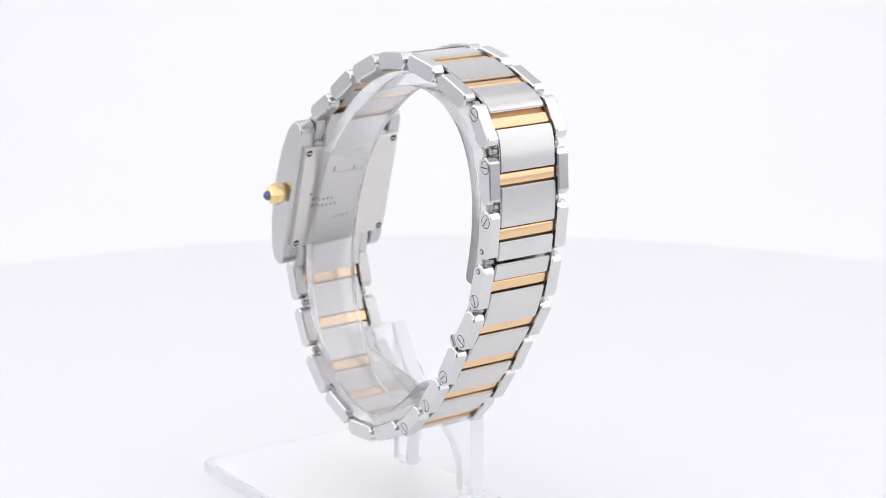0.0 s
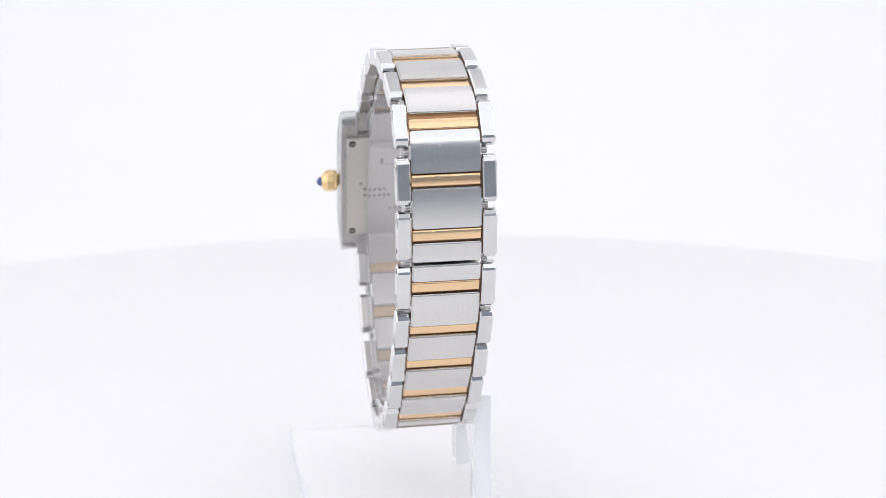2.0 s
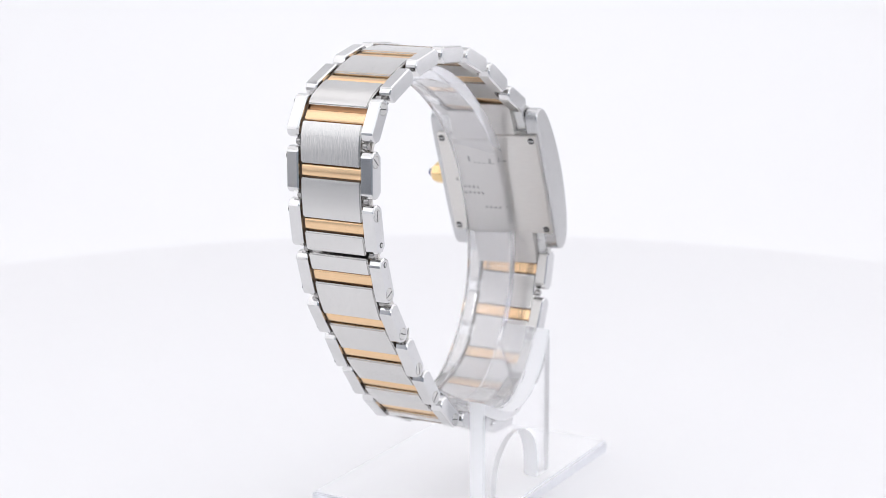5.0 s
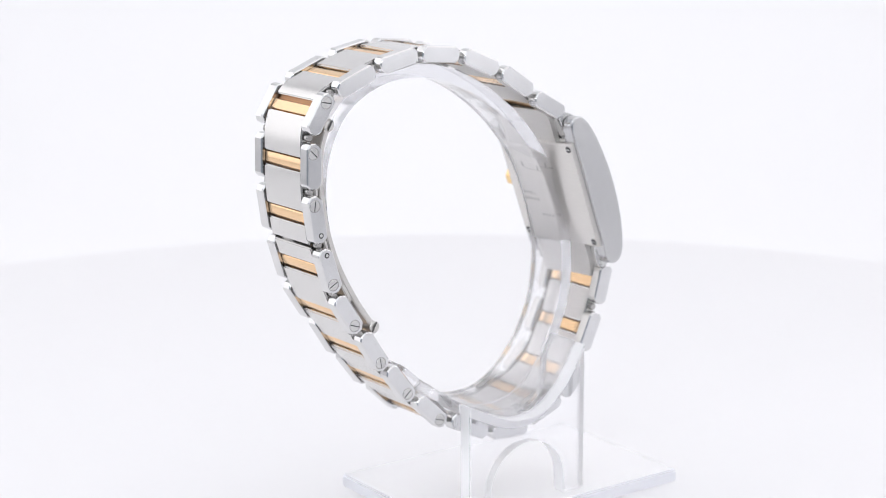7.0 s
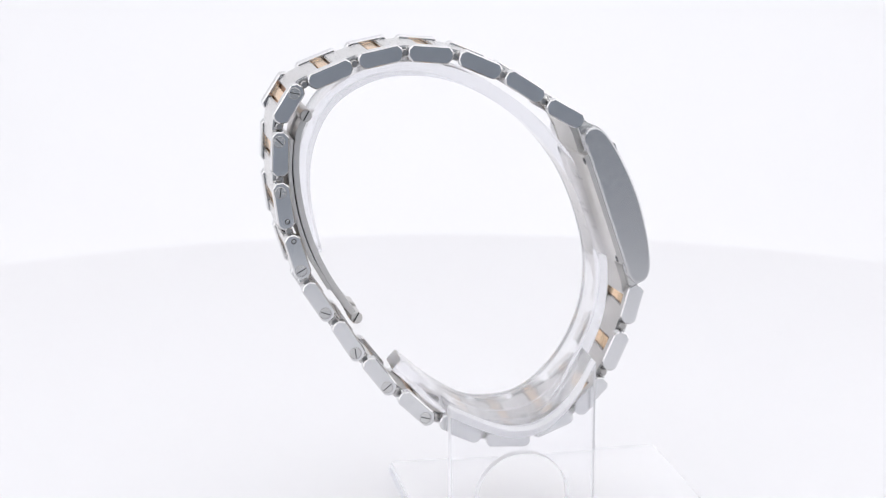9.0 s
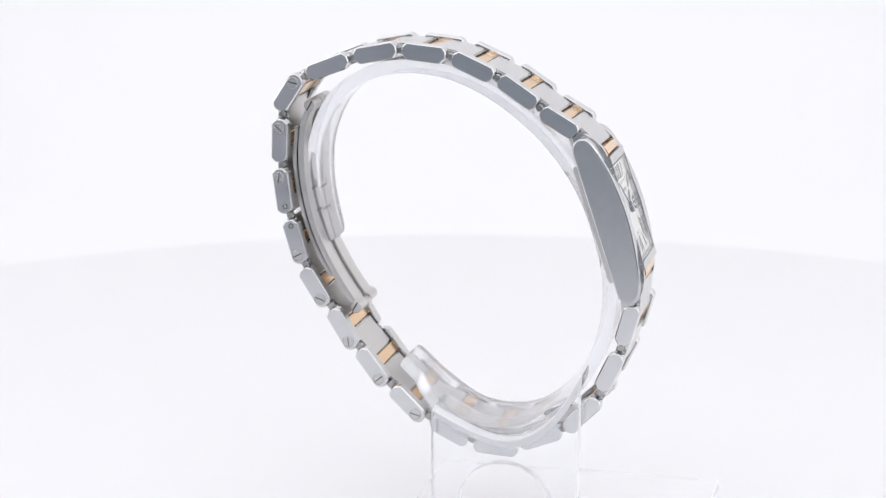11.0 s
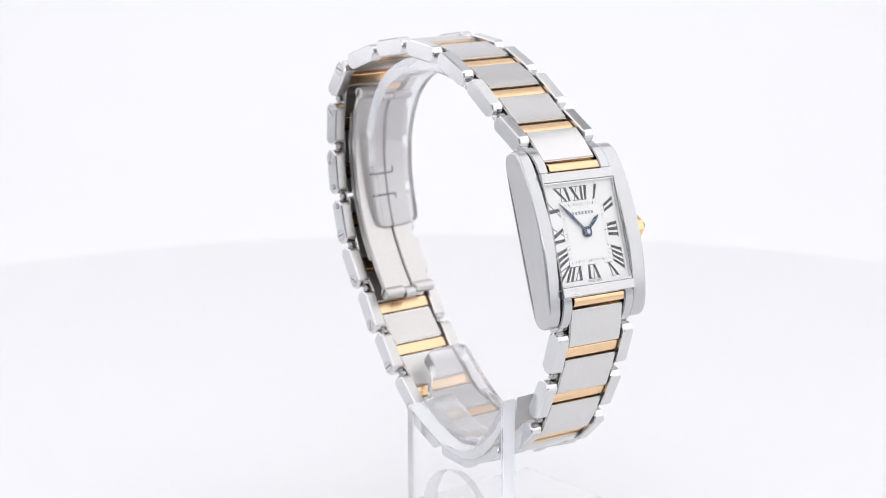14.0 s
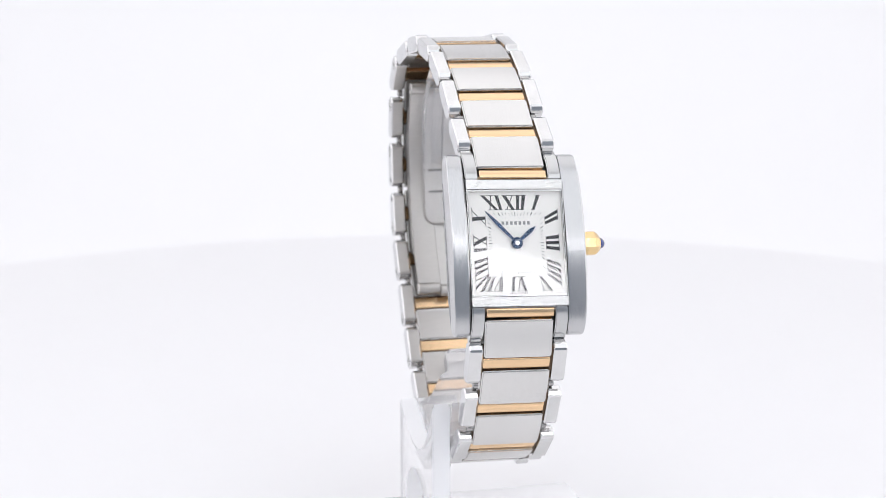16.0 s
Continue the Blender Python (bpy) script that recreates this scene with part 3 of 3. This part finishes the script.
def build_watch():
    watch = new("wristwatch")
    tagged(watch, "steel and rose gold wristwatch, square cream dial, on an acrylic stand", "wristwatch")
    st = [Station(a, b) for a, b in LINKS]
    build_case(watch)
    for i, s in enumerate(st):
        for side in (1, -1):
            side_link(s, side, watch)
        gold_bar(local(s), watch)
        if i == 6:
            # the gold bar's reflection in this recess is painted as a coppery brown
            part("recess", box(0, 0, -0.24, 2 * CORE - 0.1, 3.5, 0.5, local(s)), mirrored_gold, watch)
        # dark fillers behind bar and plates paint the gaps' shade
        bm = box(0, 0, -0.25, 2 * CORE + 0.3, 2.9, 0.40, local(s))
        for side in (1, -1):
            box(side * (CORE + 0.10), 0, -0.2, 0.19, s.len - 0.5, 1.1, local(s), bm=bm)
        part("hinge_bar", bm, gap_shade_brown, watch)
    for i, (a, b) in enumerate(zip(st, st[1:])):
        p0, p2 = a.at(1.08, 0), b.at(-1.52 if i == 5 else -1.08, 0)
        if i == 8:
            m = (a.b + b.a) / 2
            tm = (b.a - a.b).normalized()
            plate(p0, a.t, m - tm * 0.28, tm, watch)
            plate(m + tm * 0.28, tm, p2, b.t, watch)
        else:
            plate(p0, a.t, p2, b.t, watch)
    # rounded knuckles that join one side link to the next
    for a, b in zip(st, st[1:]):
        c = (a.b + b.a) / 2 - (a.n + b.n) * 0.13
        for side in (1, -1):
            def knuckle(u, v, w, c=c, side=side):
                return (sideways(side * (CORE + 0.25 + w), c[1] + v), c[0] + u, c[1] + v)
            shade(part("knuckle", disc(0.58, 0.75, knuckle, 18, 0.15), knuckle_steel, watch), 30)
    # end bars and end plates at the case
    for e, s in ((1, st[0]), (-1, st[-1])):
        def end_place(x, a, b, e=e):
            return in_case(x / CASE_SIZE, e * 9.33 + a, -1.08 + b - 0.30 * e * a)
        gold_bar(end_place, watch, 0.62)
        p = CASE_C + CASE_U * e * 10.5 + CASE_N * (-2.05)
        t = (CASE_U * e + CASE_N * -0.55).normalized()
        if e > 0:
            plate(p, t, s.at(-1.08, 0), s.t, watch)
        else:
            plate(s.at(1.08, 0), s.t, p, -t, watch)
    # screws and pins on the removable links
    for i in range(6, 14):
        s = st[i]
        at = -s.len / 2 + 1.15 if i < 9 else s.len / 2 - 1.15
        for side in (1, -1):
            screw(s, at, 0.05, side, watch, r=0.90, turn=0.5 + i * 1.1 + side * 0.4)
    for side in (1, -1):
        pin_end(st[8], st[8].len / 2 - 0.9, -0.3, side, watch)
        pin_end(st[9], -st[9].len / 2 + 0.7, -0.3, side, watch)
    build_clasp(watch, st)
    # the watch hangs a little rolled and twisted on the stand
    for ob in watch.children_recursive:
        for v in ob.data.vertices:
            dx, y = v.co.x - XC * MM, v.co.y / 0.025
            v.co.x += 0.00012 * y * y
            v.co.y -= 0.0261 * dx * y
            v.co.z += ROLL * v.co.x - ROLL * XC * MM + 0.0106 * dx * y
    return watch


# ---- the clear stand ----
def build_stand():
    stand = new("watch_stand")
    tagged(stand, "clear acrylic watch stand with curved arm and square base", "display stand")
    shade(part("base", box(-6.2, 17.8, 1.16, 31.2, 46.5, 2.2, bevel=0.3), base_acrylic, stand, "square clear acrylic base plate", sawn=lambda f: abs(f.normal[2]) < 0.5, edge=base_edge), 30)
    ring = [(-17.5, -64.7), (-19.0, -57.0), (-18.6, -50.0), (-15.5, -43.8), (-9.5, -40.2), (-2.0, -39.8), (5.5, -42.4), (12.6, -47.6), (17.8, -54.0), (21.0, -61.3), (22.5, -68.8), (21.6, -76.4), (17.9, -83.5), (12.0, -88.3), (4.5, -88.7), (-1.5, -85.4), (-6.5, -81.0)]
    P = [Vector(yz(*p)) for p in ring]
    P = [P[0] * 2 - P[1]] + P + [P[-1] * 2 - P[-2]]
    line = []
    for i in range(1, len(P) - 2):
        for k in range(6):
            u = k / 6
            a, b, c, d = P[i - 1], P[i], P[i + 1], P[i + 2]
            line.append(0.5 * ((2 * b) + (c - a) * u + (2 * a - 5 * b + 4 * c - d) * u * u + (3 * b - a - 3 * c + d) * u ** 3))
    line.append(P[-2])
    for end, step in ((0, 1), (-1, -1)):
        way = (line[end + step] - line[end]).normalized()
        extra = [line[end] + way * g for g in (0.12, 0.4, 0.8)]
        line[1:1] = extra if end == 0 else []
        if end:
            line[-1:-1] = extra[::-1]
    bm = bmesh.new()
    rows = []
    th = 2.1
    for i, p in enumerate(line):
        q = (line[min(i + 1, len(line) - 1)] - line[max(i - 1, 0)]).normalized()
        n = Vector((q[1], -q[0])) * th / 2
        # the strip widens towards the upright where it runs along the bottom
        x1 = -1.4 + 5.6 * max(0.0, min(1.0, (23.6 - p[1]) / 6.0)) * (1 if p[0] > -4 else 0)
        # the strip's ends have rounded corners
        gap = min((p - line[0]).length, (p - line[-1]).length)
        cut = 1.4 - math.sqrt(1.96 - max(0.0, 1.4 - gap) ** 2)
        rows.append([bm.verts.new(Vector((x, v[0], v[1])) * MM) for x, v in ((-9.4 + cut, p + n), (x1 - cut, p + n), (x1 - cut, p - n), (-9.4 + cut, p - n))])
    for a, b in zip(rows, rows[1:]):
        for i in range(4):
            j = (i + 1) % 4
            bm.faces.new((a[i], a[j], b[j], b[i]))
    bm.faces.new(rows[0])
    bm.faces.new(rows[-1][::-1])
    bmesh.ops.recalc_face_normals(bm, faces=bm.faces)
    sharp = [e for e in bm.edges if e.calc_face_angle(0) > radians(40)]
    bmesh.ops.bevel(bm, geom=sharp, offset=0.2 * MM, segments=2, affect="EDGES", clamp_overlap=True)
    shade(part("curved_arm", bm, arm_acrylic, stand, "clear C-shaped acrylic strip", sawn=lambda f: abs(f.normal[0]) > 0.5 or min((Vector(f.center[1:]) - q * MM).length for q in (line[0], line[-1])) < 0.0004), 30)
    # upright plate beside the bracelet, its upper edge hollowed along the arm, with a shelf that carries the arm
    y0, y1 = -0.5, 22.5
    top = []
    for i in range(13):
        u = i / 12
        y = y0 + (y1 - y0) * u
        z = 16.2 + (4.2 + 6.4 * u) * (2 * u - 1) ** 2
        top.append((y, z))
    # an arch is cut out of it between two legs
    arch = [(11.0 - 7.4 * math.cos(math.pi * i / 20), 5.0 + 7.6 * math.sin(math.pi * i / 20)) for i in range(21)]
    o = [(y1, 2.3), (18.4, 2.3)] + arch[::-1] + [(3.6, 2.3), (y0, 2.3)] + top
    shade(part("upright", prism(o, 4.6, 7.2, lambda x, a, b: (x, a, b), 0.2), acrylic, stand, "clear upright plate of the stand", sawn=lambda f: abs(f.normal[0]) < 0.5, edge=upright_edge), 30)
    low = [(y, z - 1.7) for y, z in top]
    shade(part("cradle", prism(top + low[::-1], -1.7, 4.5, lambda x, a, b: (x, a, b), 0.15), cradle_acrylic, stand, "milky curved saddle under the strip", sawn=lambda f: abs(f.normal[0]) > 0.5, edge=upright_edge), 30)
    return stand


turntable = build_setting()
watch = build_watch()
stand = build_stand()


def motions():
    """The turntable carries stand and watch round at a nearly even pace."""
    rows = []
    for i in range(33):
        drift = float(np.interp(i * 0.5, (0, 3, 4.2, 7.5, 16), (0.45, -0.1, -0.4, 0, 0)))
        rows.append((i * 0.5, pose(0, 0, 0, 0, 0, -TURN_RATE * (i * 0.5 - REST_TIME) + drift)))
    for thing in (turntable, watch, stand):
        walk(thing, rows)


motions()
